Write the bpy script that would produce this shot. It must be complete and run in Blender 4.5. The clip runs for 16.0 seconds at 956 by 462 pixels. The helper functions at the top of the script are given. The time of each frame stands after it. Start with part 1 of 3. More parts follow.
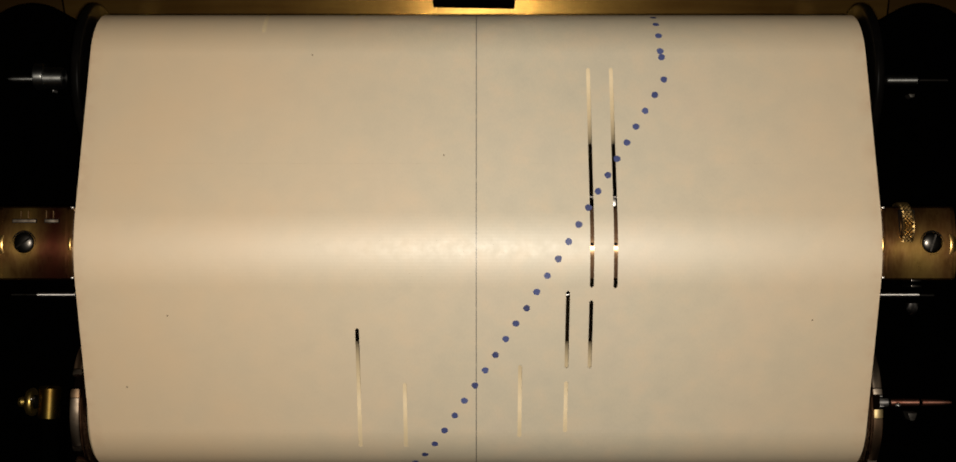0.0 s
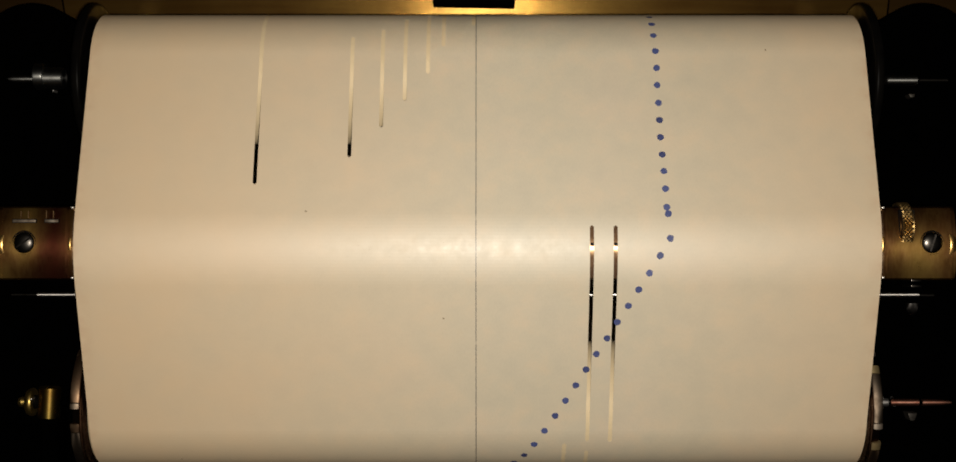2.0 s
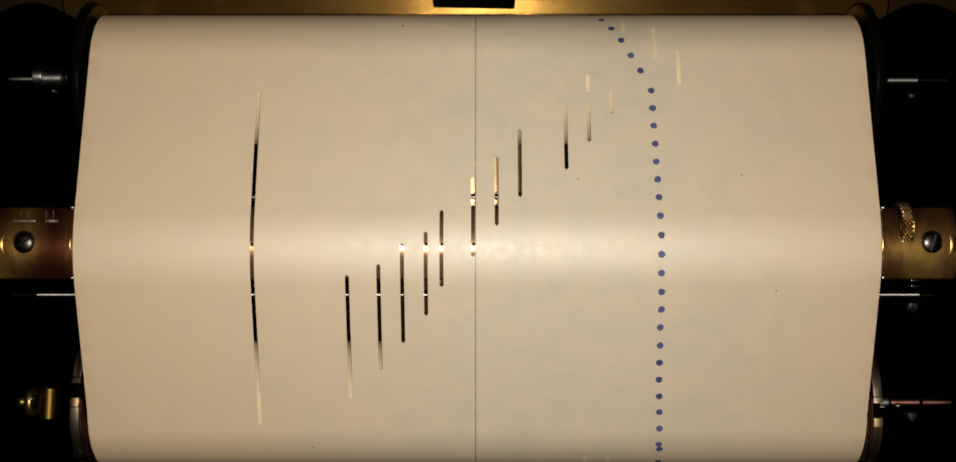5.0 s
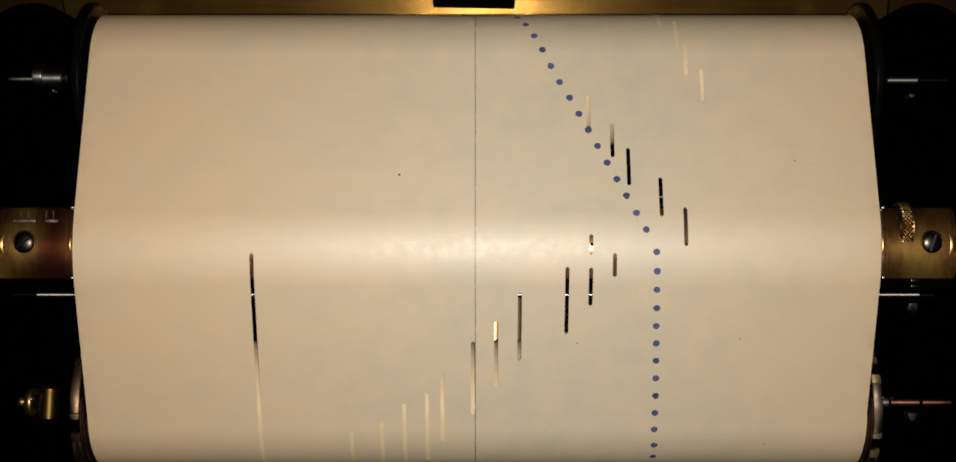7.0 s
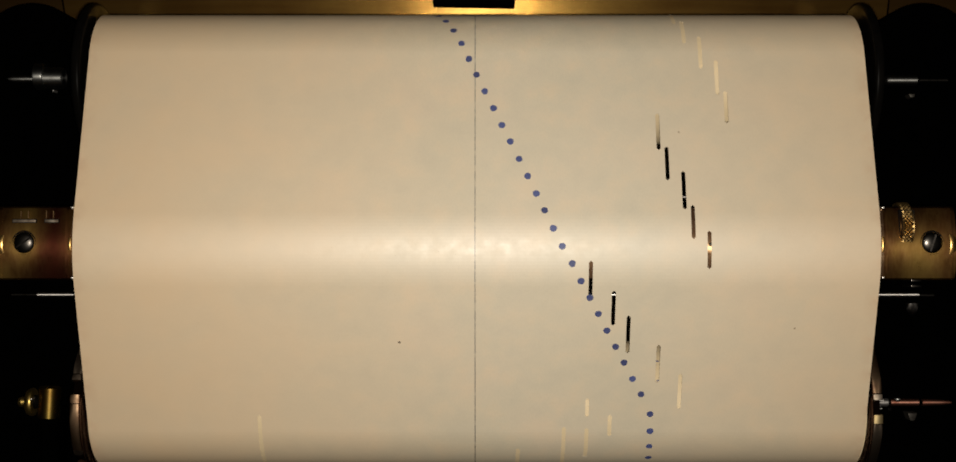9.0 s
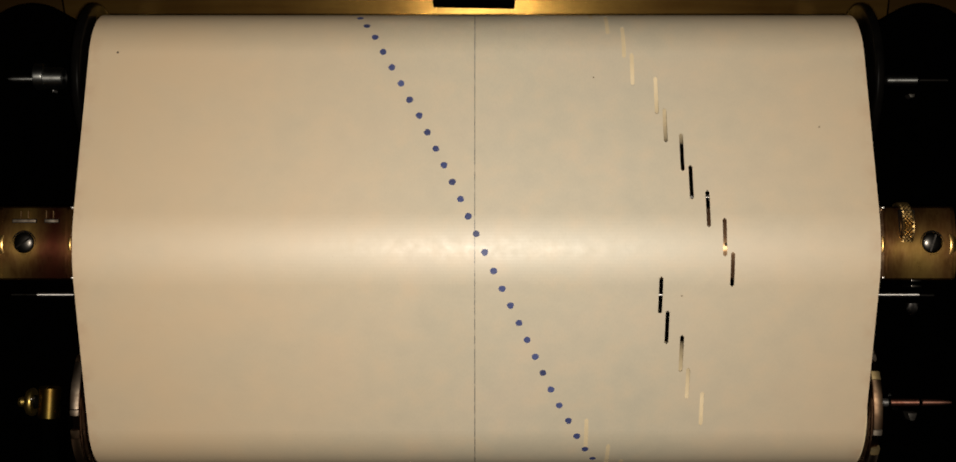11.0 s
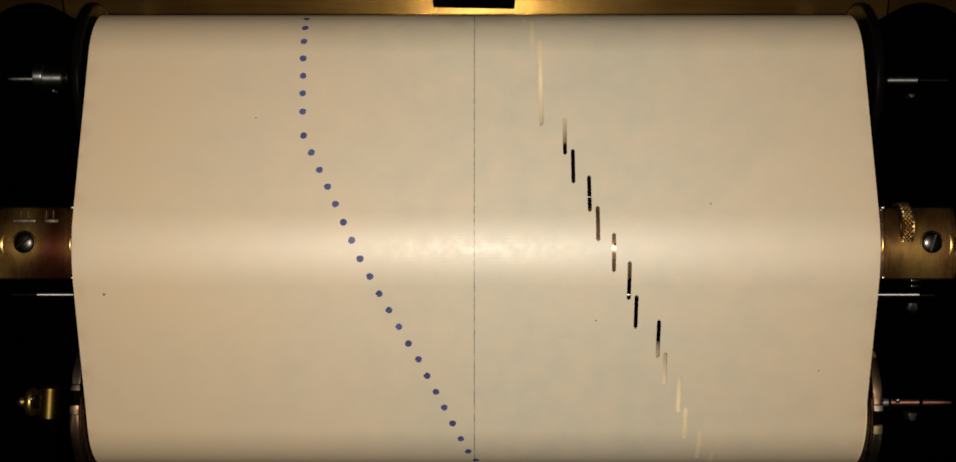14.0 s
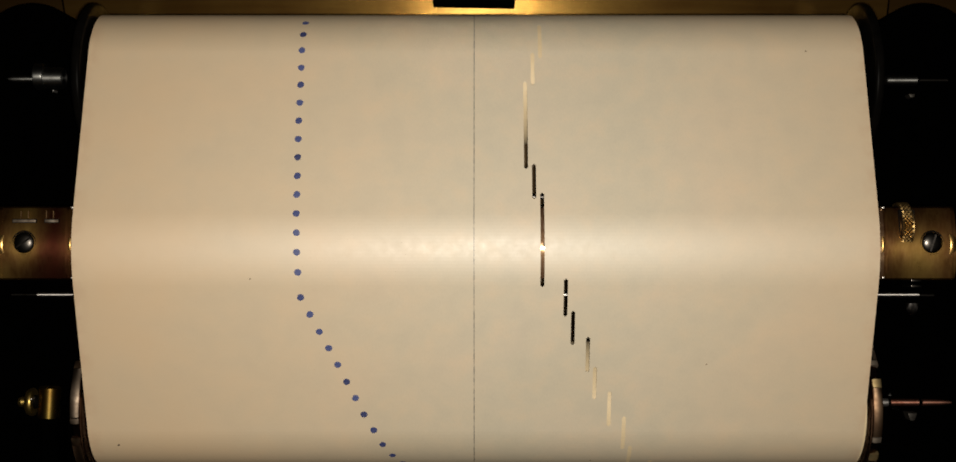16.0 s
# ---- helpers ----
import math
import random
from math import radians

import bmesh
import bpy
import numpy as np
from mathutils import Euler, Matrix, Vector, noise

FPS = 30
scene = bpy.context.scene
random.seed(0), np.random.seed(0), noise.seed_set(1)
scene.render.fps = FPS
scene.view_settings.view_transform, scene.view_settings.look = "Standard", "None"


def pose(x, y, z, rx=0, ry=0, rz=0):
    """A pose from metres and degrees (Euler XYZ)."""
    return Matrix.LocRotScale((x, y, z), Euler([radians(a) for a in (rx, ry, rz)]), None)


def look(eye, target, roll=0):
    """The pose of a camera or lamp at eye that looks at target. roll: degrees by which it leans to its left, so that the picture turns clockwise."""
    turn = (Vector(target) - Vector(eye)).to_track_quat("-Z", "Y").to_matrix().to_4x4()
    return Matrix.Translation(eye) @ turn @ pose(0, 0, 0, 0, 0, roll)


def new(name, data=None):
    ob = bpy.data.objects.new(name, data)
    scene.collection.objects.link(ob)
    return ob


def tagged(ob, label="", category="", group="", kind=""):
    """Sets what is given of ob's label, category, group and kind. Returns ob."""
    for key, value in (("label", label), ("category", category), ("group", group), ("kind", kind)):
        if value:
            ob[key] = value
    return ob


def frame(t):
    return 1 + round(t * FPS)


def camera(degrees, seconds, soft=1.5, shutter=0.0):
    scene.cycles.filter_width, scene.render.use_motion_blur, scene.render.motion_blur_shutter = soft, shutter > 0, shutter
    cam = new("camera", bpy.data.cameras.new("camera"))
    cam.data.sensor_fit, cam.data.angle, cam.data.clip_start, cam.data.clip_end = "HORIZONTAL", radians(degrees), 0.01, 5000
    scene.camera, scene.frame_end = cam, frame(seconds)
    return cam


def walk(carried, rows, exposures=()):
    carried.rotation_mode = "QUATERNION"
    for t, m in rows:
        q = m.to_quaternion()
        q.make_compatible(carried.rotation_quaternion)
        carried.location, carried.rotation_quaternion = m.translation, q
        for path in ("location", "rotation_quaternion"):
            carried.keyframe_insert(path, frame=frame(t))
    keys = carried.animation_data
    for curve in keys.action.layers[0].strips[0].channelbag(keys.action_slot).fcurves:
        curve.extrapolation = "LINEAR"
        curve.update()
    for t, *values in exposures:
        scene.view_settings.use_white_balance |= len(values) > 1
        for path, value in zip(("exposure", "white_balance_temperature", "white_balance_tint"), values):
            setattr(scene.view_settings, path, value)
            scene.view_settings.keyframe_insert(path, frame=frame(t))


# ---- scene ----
# Player-piano spool box: punched paper runs from the upper roll over a brass
# tracker bar to the take-up spool. x right, y away from the camera, z up.
EYE_Y = -0.4516
cam = camera(41.0, 16.0, soft=1.6)
walk(cam, [(0.0, pose(0, EYE_Y, 0, 90, 0, 0)), (16.0, pose(0, EYE_Y, 0, 90, 0, 0))])
scene.view_settings.exposure = 0.0

# ---- light: a small warm lamp beside the lens, an added weaker one above, in a dark room ----
world = bpy.data.worlds.new("world")
scene.world = world
world.use_nodes = True
world.node_tree.nodes["Background"].inputs[0].default_value = (1.0, 0.8, 0.55, 1)
world.node_tree.nodes["Background"].inputs[1].default_value = 0.001
lamp_data = bpy.data.lights.new("camera_lamp", "AREA")
lamp_data.shape, lamp_data.size = "DISK", 0.012
lamp_data.energy = 1.50
lamp_data.spread = radians(160)
lamp_data.color = (1.0, 0.905, 0.77)
lamp = new("camera_lamp", lamp_data)
lamp.matrix_world = look((0.004, -0.445, -0.006), (0.010, 0.03, 0.030))
# added overhead helper: gleams in the brass and shades the roll under the latch
helper_data = bpy.data.lights.new("helper_lamp", "AREA")
helper_data.shape, helper_data.size, helper_data.energy, helper_data.color = "DISK", 0.05, 0.0011, (1.0, 0.90, 0.74)
helper_data.spread = radians(10)
helper_lamp = new("helper_lamp", helper_data)
helper_lamp.matrix_world = look((0.0, -0.42, 0.135), (0, 0.05, 0.0925))

# ---- numbers of the paper's way, in the y-z plane: (y, z, radius) ----
SPEED = 0.03045
UPPER, LOWER, BAR = (0.0436, 0.0584, 0.0249), (0.0415, -0.0661, 0.0237), (0.0450, -0.0063, 0.0450)
LAYER = 0.00018
HALF = 0.1429
TAU = 2 * math.pi


def bisect(f, a, b):
    for _ in range(60):
        m = (a + b) / 2
        if (f(a) < 0) == (f(m) < 0):
            a = m
        else:
            b = m
    return a


UP_ANGLE = bisect(lambda a: -math.cos(a) * (UPPER[0] - BAR[0]) + math.sin(a) * (UPPER[1] - BAR[1]) + UPPER[2] - BAR[2], 0, 0.8)
LOW_ANGLE = bisect(lambda a: -math.cos(a) * (LOWER[0] - BAR[0]) - math.sin(a) * (LOWER[1] - BAR[1]) + LOWER[2] - BAR[2], 0, 0.8)
UP_LINE = abs(math.sin(UP_ANGLE) * (UPPER[0] - BAR[0]) + math.cos(UP_ANGLE) * (UPPER[1] - BAR[1]))
LOW_LINE = abs(-math.sin(LOW_ANGLE) * (LOWER[0] - BAR[0]) + math.cos(LOW_ANGLE) * (LOWER[1] - BAR[1]))


def way(s):
    """y, z and the normal's slant on the paper's way; s runs downwards from the crown of the bar."""
    s = np.asarray(s, float)
    s1, s2 = -BAR[2] * UP_ANGLE, BAR[2] * LOW_ANGLE
    on_upper, on_lower = s < s1 - UP_LINE, s > s2 + LOW_LINE
    phi = np.clip(-s / BAR[2], -LOW_ANGLE, UP_ANGLE)
    y, z = BAR[0] - BAR[2] * np.cos(phi), BAR[1] + BAR[2] * np.sin(phi)
    up, low = np.clip(s1 - s, 0, UP_LINE), np.clip(s - s2, 0, LOW_LINE)
    y = y + up * math.sin(UP_ANGLE) + low * math.sin(LOW_ANGLE)
    z = z + up * math.cos(UP_ANGLE) - low * math.cos(LOW_ANGLE)
    for mask, (cy, cz, r), turn in ((on_upper, UPPER, (s1 - UP_LINE - s) / UPPER[2]), (on_lower, LOWER, (s - s2 - LOW_LINE) / LOWER[2])):
        rr = r - LAYER * np.clip(turn, 0, None) / TAU
        a = UP_ANGLE + turn if r == UPPER[2] else -LOW_ANGLE - turn
        y, z, phi = np.where(mask, cy - rr * np.cos(a), y), np.where(mask, cz + rr * np.sin(a), z), np.where(mask, a, phi)
    return y, z, phi


# ---- materials ----
def material(name, colour, rough=0.5, metal=0.0, spec=0.5):
    m = bpy.data.materials.new(name)
    m.use_nodes = True
    b = m.node_tree.nodes["Principled BSDF"]
    b.inputs["Base Color"].default_value = (*colour, 1)
    b.inputs["Roughness"].default_value = rough
    b.inputs["Metallic"].default_value = metal
    b.inputs["Specular IOR Level"].default_value = spec
    return m, m.node_tree.nodes, m.node_tree.links, b


def noise_node(n, l, scale, detail=4, coord=None, stretch=None, rough=0.55):
    t = n.new("ShaderNodeTexNoise")
    t.inputs["Scale"].default_value, t.inputs["Detail"].default_value, t.inputs["Roughness"].default_value = scale, detail, rough
    if coord is None:
        coord = n.new("ShaderNodeTexCoord").outputs["Object"]
    if stretch:
        mp = n.new("ShaderNodeMapping")
        mp.inputs["Scale"].default_value = stretch
        l.new(coord, mp.inputs[0])
        coord = mp.outputs[0]
    l.new(coord, t.inputs["Vector"])
    return t.outputs["Fac"]


def ramp_node(n, l, fac, stops):
    r = n.new("ShaderNodeValToRGB")
    while len(r.color_ramp.elements) < len(stops):
        r.color_ramp.elements.new(0.5)
    for e, (p, c) in zip(r.color_ramp.elements, stops):
        e.position, e.color = p, (*c, 1)
    l.new(fac, r.inputs[0])
    return r.outputs[0]


def bump_node(n, l, fac, b, strength, distance):
    k = n.new("ShaderNodeBump")
    k.inputs["Strength"].default_value, k.inputs["Distance"].default_value = strength, distance
    l.new(fac, k.inputs["Height"])
    l.new(k.outputs[0], b.inputs["Normal"])


def math_node(n, l, op, a, v=None, clamp=False):
    k = n.new("ShaderNodeMath")
    k.operation, k.use_clamp = op, clamp
    for i, x in enumerate((a, v)):
        if x is None:
            continue
        if isinstance(x, (int, float)):
            k.inputs[i].default_value = x
        else:
            l.new(x, k.inputs[i])
    return k.outputs[0]


def mix_node(n, l, fac, a, b, blend="MIX"):
    k = n.new("ShaderNodeMix")
    k.data_type, k.blend_type = "RGBA", blend
    for sock, x in ((k.inputs[0], fac), (k.inputs[6], a), (k.inputs[7], b)):
        if isinstance(x, (int, float)):
            sock.default_value = x
        elif isinstance(x, tuple):
            sock.default_value = (*x, 1)
        else:
            l.new(x, sock)
    return k.outputs[2]


def paper_material():
    m, n, l, b = material("aged_roll_paper", (0.7, 0.58, 0.4), 0.5)
    uv = n.new("ShaderNodeUVMap").outputs[0]
    blotch = noise_node(n, l, 28, 3, uv)
    cloud = noise_node(n, l, 95, 4, uv)
    fibre = noise_node(n, l, 1600, 3, uv, (1, 0.5, 1))
    col = ramp_node(n, l, blotch, [(0.3, (0.562, 0.517, 0.388)), (0.5, (0.638, 0.567, 0.423)), (0.7, (0.715, 0.582, 0.433))])
    col = mix_node(n, l, 0.66, col, ramp_node(n, l, cloud, [(0.3, (0.574, 0.519, 0.402)), (0.5, (0.630, 0.557, 0.420)), (0.7, (0.705, 0.579, 0.413))]))
    col = mix_node(n, l, 0.07, col, ramp_node(n, l, fibre, [(0.35, (0.45, 0.37, 0.26)), (0.6, (0.78, 0.66, 0.48))]))
    # thin pencil-grey guide line, worn in places
    sep = n.new("ShaderNodeSeparateXYZ")
    l.new(uv, sep.inputs[0])
    # colour warmer towards the margins, more so on the left
    worst = math_node(n, l, "ABSOLUTE", math_node(n, l, "SUBTRACT", sep.outputs[0], 0.032))
    rim = math_node(n, l, "MULTIPLY", math_node(n, l, "SUBTRACT", worst, 0.025), 8.0, True)
    warmth = math_node(n, l, "MULTIPLY", rim, math_node(n, l, "ADD", math_node(n, l, "MULTIPLY", blotch, 0.8), 0.35))
    col = mix_node(n, l, warmth, col, (0.742, 0.553, 0.345))
    # handled edges, browned in patches
    edge = math_node(n, l, "MULTIPLY", math_node(n, l, "SUBTRACT", math_node(n, l, "ABSOLUTE", sep.outputs[0]), 0.1375), 190.0, True)
    soil = ramp_node(n, l, noise_node(n, l, 120, 4, uv, None, 0.65), [(0.42, (0, 0, 0)), (0.68, (0.55, 0.55, 0.55))])
    col = mix_node(n, l, math_node(n, l, "MULTIPLY", edge, soil), col, (0.56, 0.37, 0.22))
    off = math_node(n, l, "ABSOLUTE", math_node(n, l, "ADD", sep.outputs[0], 0.00062))
    line = math_node(n, l, "LESS_THAN", off, 0.00017)
    wear = noise_node(n, l, 330, 4, uv, (0.2, 1, 1), 0.7)
    later = math_node(n, l, "MULTIPLY", math_node(n, l, "MULTIPLY", math_node(n, l, "SUBTRACT", sep.outputs[1], 0.09), 4.0, True), 0.08)
    worn = ramp_node(n, l, math_node(n, l, "SUBTRACT", wear, later), [(0.34, (0.40, 0.40, 0.40)), (0.46, (0.95, 0.95, 0.95))])
    col = mix_node(n, l, math_node(n, l, "MULTIPLY", line, worn), col, (0.10, 0.095, 0.085))
    l.new(col, b.inputs["Base Color"])
    gloss = noise_node(n, l, 240, 3, uv)
    l.new(ramp_node(n, l, gloss, [(0.3, (0.37, 0.37, 0.37)), (0.7, (0.49, 0.49, 0.49))]), b.inputs["Coat Roughness"])
    b.inputs["Coat Weight"].default_value = 0.48
    b.inputs["Coat IOR"].default_value = 1.65
    b.inputs["Roughness"].default_value = 0.60
    b.inputs["IOR"].default_value = 2.05
    bump_node(n, l, math_node(n, l, "ADD", math_node(n, l, "MULTIPLY", cloud, 3.0), fibre), b, 0.13, 0.00006)
    return m


def turned(n, l, b, amount, rotation=0.0, axis="Z"):
    """Fine lathe or brush marks: the highlight spreads along x, or upright with a quarter turn."""
    tan = n.new("ShaderNodeTangent")
    tan.direction_type, tan.axis = "RADIAL", axis
    l.new(tan.outputs[0], b.inputs["Tangent"])
    b.inputs["Anisotropic"].default_value, b.inputs["Anisotropic Rotation"].default_value = amount, rotation


def brass_material(name, light, dark, rough, scale=120, scratch=(1, 1, 1), aniso=0.0, edge=(0.3, 0.68)):
    m, n, l, b = material(name, light, rough, 1.0)
    big = noise_node(n, l, scale, 4)
    small = noise_node(n, l, scale * 9, 3, None, scratch)
    col = ramp_node(n, l, big, [(edge[0], dark), (edge[1], light)])
    col = mix_node(n, l, 0.35 if edge[0] < 0.35 else 0.12, col, ramp_node(n, l, small, [(0.35, dark), (0.6, light)]))
    l.new(col, b.inputs["Base Color"])
    l.new(ramp_node(n, l, small, [(0.3, (rough * 0.7,) * 3), (0.7, (rough * 1.3,) * 3)]), b.inputs["Roughness"])
    bump_node(n, l, small, b, 0.08, 0.00003)
    if aniso:
        turned(n, l, b, aniso)
        dull = n.new("ShaderNodeBsdfPrincipled")
        dull.inputs["Metallic"].default_value, dull.inputs["Roughness"].default_value = 1.0, 0.55
        l.new(col, dull.inputs["Base Color"])
        mixed = n.new("ShaderNodeMixShader")
        mixed.inputs[0].default_value = 0.42
        l.new(mix_node(n, l, 0.22, col, (0.62, 0.45, 0.24)), b.inputs["Base Color"])
        l.new(b.outputs[0], mixed.inputs[1])
        l.new(dull.outputs[0], mixed.inputs[2])
        l.new(mixed.outputs[0], n["Material Output"].inputs["Surface"])
    return m


def tarnish_material():
    """Brass gone brown in broad upright patches, turned along its length, with a soft gloss."""
    m, n, l, b = material("tarnished_brass", (0.4, 0.25, 0.08), 0.32, 1.0)
    patch = noise_node(n, l, 46, 3, None, (1.0, 0.3, 0.45))
    blot = noise_node(n, l, 170, 5, None, None, 0.65)
    grain = noise_node(n, l, 1300, 3, None, (1, 0.3, 0.3))
    col = ramp_node(n, l, patch, [(0.38, (0.066, 0.023, 0.011)), (0.50, (0.185, 0.094, 0.028)), (0.62, (0.40, 0.25, 0.068))])
    col = mix_node(n, l, ramp_node(n, l, blot, [(0.45, (0, 0, 0)), (0.72, (0.5, 0.5, 0.5))]), col, (0.09, 0.035, 0.02))
    col = mix_node(n, l, 0.08, col, ramp_node(n, l, grain, [(0.4, (0.10, 0.04, 0.02)), (0.6, (0.5, 0.34, 0.13))]))
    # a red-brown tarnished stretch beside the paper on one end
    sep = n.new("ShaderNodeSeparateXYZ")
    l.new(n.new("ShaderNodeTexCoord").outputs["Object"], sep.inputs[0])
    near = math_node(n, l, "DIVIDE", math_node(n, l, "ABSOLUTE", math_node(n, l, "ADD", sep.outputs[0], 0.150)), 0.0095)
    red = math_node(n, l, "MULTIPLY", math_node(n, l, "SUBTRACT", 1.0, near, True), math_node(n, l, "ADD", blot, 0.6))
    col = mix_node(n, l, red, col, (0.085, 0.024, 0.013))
    l.new(col, b.inputs["Base Color"])
    l.new(ramp_node(n, l, blot, [(0.3, (0.26, 0.26, 0.26)), (0.7, (0.36, 0.36, 0.36))]), b.inputs["Roughness"])
    turned(n, l, b, 0.7)
    bump_node(n, l, grain, b, 0.05, 0.00003)
    dull = n.new("ShaderNodeBsdfPrincipled")
    dull.inputs["Metallic"].default_value, dull.inputs["Roughness"].default_value = 1.0, 0.5
    l.new(col, dull.inputs["Base Color"])
    mixed = n.new("ShaderNodeMixShader")
    mixed.inputs[0].default_value = 0.30
    l.new(b.outputs[0], mixed.inputs[1])
    l.new(dull.outputs[0], mixed.inputs[2])
    l.new(mixed.outputs[0], n["Material Output"].inputs["Surface"])
    return m


def plain_material(name, light, dark, rough, metal=0.0, scale=200, spec=0.5, aniso=0.0):
    m, n, l, b = material(name, light, rough, metal, spec)
    f = noise_node(n, l, scale, 5)
    l.new(ramp_node(n, l, f, [(0.32, dark), (0.68, light)]), b.inputs["Base Color"])
    l.new(ramp_node(n, l, f, [(0.3, (rough * 1.2,) * 3), (0.7, (rough * 0.85,) * 3)]), b.inputs["Roughness"])
    bump_node(n, l, noise_node(n, l, scale * 6, 3), b, 0.12, 0.00004)
    if aniso:
        turned(n, l, b, aniso, 0.25, "X")
    return m


def plate_material(name, light, dark):
    """Brass sheet brushed along its length: the highlight spreads upright."""
    m, n, l, b = material(name, light, 0.27, 1.0)
    big = noise_node(n, l, 35, 4)
    brush = noise_node(n, l, 500, 4, None, (0.04, 1, 1))
    fleck = noise_node(n, l, 1500, 2, None, (0.25, 1, 1))
    col = ramp_node(n, l, big, [(0.3, dark), (0.7, light)])
    col = mix_node(n, l, 0.30, col, ramp_node(n, l, brush, [(0.40, dark), (0.62, light)]))
    l.new(col, b.inputs["Base Color"])
    turned(n, l, b, 0.9, 0.25)
    bump_node(n, l, math_node(n, l, "ADD", brush, fleck), b, 0.5, 0.00004)
    dull = n.new("ShaderNodeBsdfPrincipled")
    dull.inputs["Metallic"].default_value, dull.inputs["Roughness"].default_value = 1.0, 0.55
    l.new(mix_node(n, l, 0.5, col, (0.24, 0.115, 0.032)), dull.inputs["Base Color"])
    mixed = n.new("ShaderNodeMixShader")
    mixed.inputs[0].default_value = 0.15
    l.new(b.outputs[0], mixed.inputs[1])
    l.new(dull.outputs[0], mixed.inputs[2])
    l.new(mixed.outputs[0], n["Material Output"].inputs["Surface"])
    return m


def back_material():
    m, n, l, b = material("brown_brushed_brass", (0.32, 0.22, 0.11), 0.175, 1.0)
    f = noise_node(n, l, 60, 4)
    l.new(ramp_node(n, l, f, [(0.3, (0.27, 0.18, 0.09)), (0.7, (0.39, 0.27, 0.145))]), b.inputs["Base Color"])
    turned(n, l, b, 0.95, 0.25)
    return m


BACK_BRASS = back_material()
PAPER = paper_material()


def ink_material():
    m, n, l, b = material("blue_ink", (0.06, 0.085, 0.27), 0.55)
    chance = n.new("ShaderNodeObjectInfo").outputs["Random"]
    tone = ramp_node(n, l, chance, [(0.0, (0.026, 0.036, 0.13)), (0.6, (0.046, 0.066, 0.22)), (1.0, (0.075, 0.10, 0.27))])
    patch = noise_node(n, l, 1500, 3)
    l.new(mix_node(n, l, ramp_node(n, l, patch, [(0.45, (0, 0, 0)), (0.75, (0.3, 0.3, 0.3))]), tone, (0.25, 0.26, 0.36)), b.inputs["Base Color"])
    return m


INK = ink_material()
SPECK = plain_material("brown_speck", (0.36, 0.28, 0.19), (0.20, 0.15, 0.10), 0.7, 0, 900)
DARK_SPECK = plain_material("dark_speck", (0.17, 0.13, 0.09), (0.07, 0.05, 0.035), 0.7, 0, 900)
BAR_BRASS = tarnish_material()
GLINT_BRASS = plain_material("glint_brass", (0.66, 0.43, 0.15), (0.44, 0.25, 0.08), 0.33, 1.0, 120)
FACE_BRASS = brass_material("dark_bar_face", (0.20, 0.120, 0.070), (0.12, 0.062, 0.035), 0.22, 40, (0.6, 1, 1), 0.95)
SLOT_STEEL = plain_material("grey_worn_slot", (0.34, 0.30, 0.25), (0.10, 0.07, 0.05), 0.62, 1.0, 260)
BARREL_BRASS = plain_material("polished_barrel_brass", (0.52, 0.37, 0.095), (0.22, 0.13, 0.03), 0.26, 1.0, 130)
DOME_BRASS = plain_material("soft_brass", (0.50, 0.36, 0.11), (0.26, 0.17, 0.045), 0.40, 1.0, 260)
PLATE_DULL = plate_material("dull_brass_sheet", (0.20, 0.13, 0.042), (0.11, 0.066, 0.022))
PLATE = plate_material("brushed_brass_sheet", (0.40, 0.245, 0.060), (0.19, 0.10, 0.024))
BLACK = plain_material("black_enamel", (0.0005, 0.0005, 0.0004), (0.0003, 0.0003, 0.0003), 0.8, 0, 150, 0.0)
EBONITE = plain_material("black_ebonite", (0.0035, 0.003, 0.0026), (0.0015, 0.0014, 0.0013), 0.36, 0, 150, 0.03)
FELT = plain_material("black_felt", (0.0006, 0.0006, 0.0005), (0.0003, 0.0003, 0.0003), 0.95, 0, 600, 0.0)
STEEL = plain_material("worn_steel", (0.72, 0.71, 0.69), (0.48, 0.46, 0.44), 0.40, 1.0, 300, 0.5, 0.85)
DARK_STEEL = plain_material("blued_steel", (0.26, 0.25, 0.24), (0.13, 0.12, 0.115), 0.38, 1.0, 300, 0.5, 0.6)
CHUCK_STEEL = plain_material("grey_chuck_steel", (0.36, 0.37, 0.36), (0.15, 0.15, 0.145), 0.38, 1.0, 420, 0.5, 0.7)
SCREW_STEEL = plain_material("dark_screw_steel", (0.13, 0.12, 0.11), (0.06, 0.055, 0.05), 0.30, 1.0, 300)
STUD_STEEL = plain_material("dull_stud_steel", (0.085, 0.08, 0.07), (0.035, 0.03, 0.028), 0.62, 1.0, 500)
BRIGHT_STEEL = plain_material("bright_steel", (0.82, 0.81, 0.80), (0.6, 0.58, 0.57), 0.4, 1.0, 300)
WHEEL_BRASS = brass_material("worn_wheel_brass", (0.38, 0.26, 0.105), (0.25, 0.155, 0.058), 0.42, 80)
COPPER = plain_material("coppered_rod", (0.68, 0.35, 0.26), (0.28, 0.10, 0.065), 0.46, 1.0, 420, 0.5, 0.55)
NICKEL = plain_material("nickel_plate", (0.31, 0.21, 0.13), (0.14, 0.082, 0.05), 0.46, 1.0, 260, 0.5, 0.45)
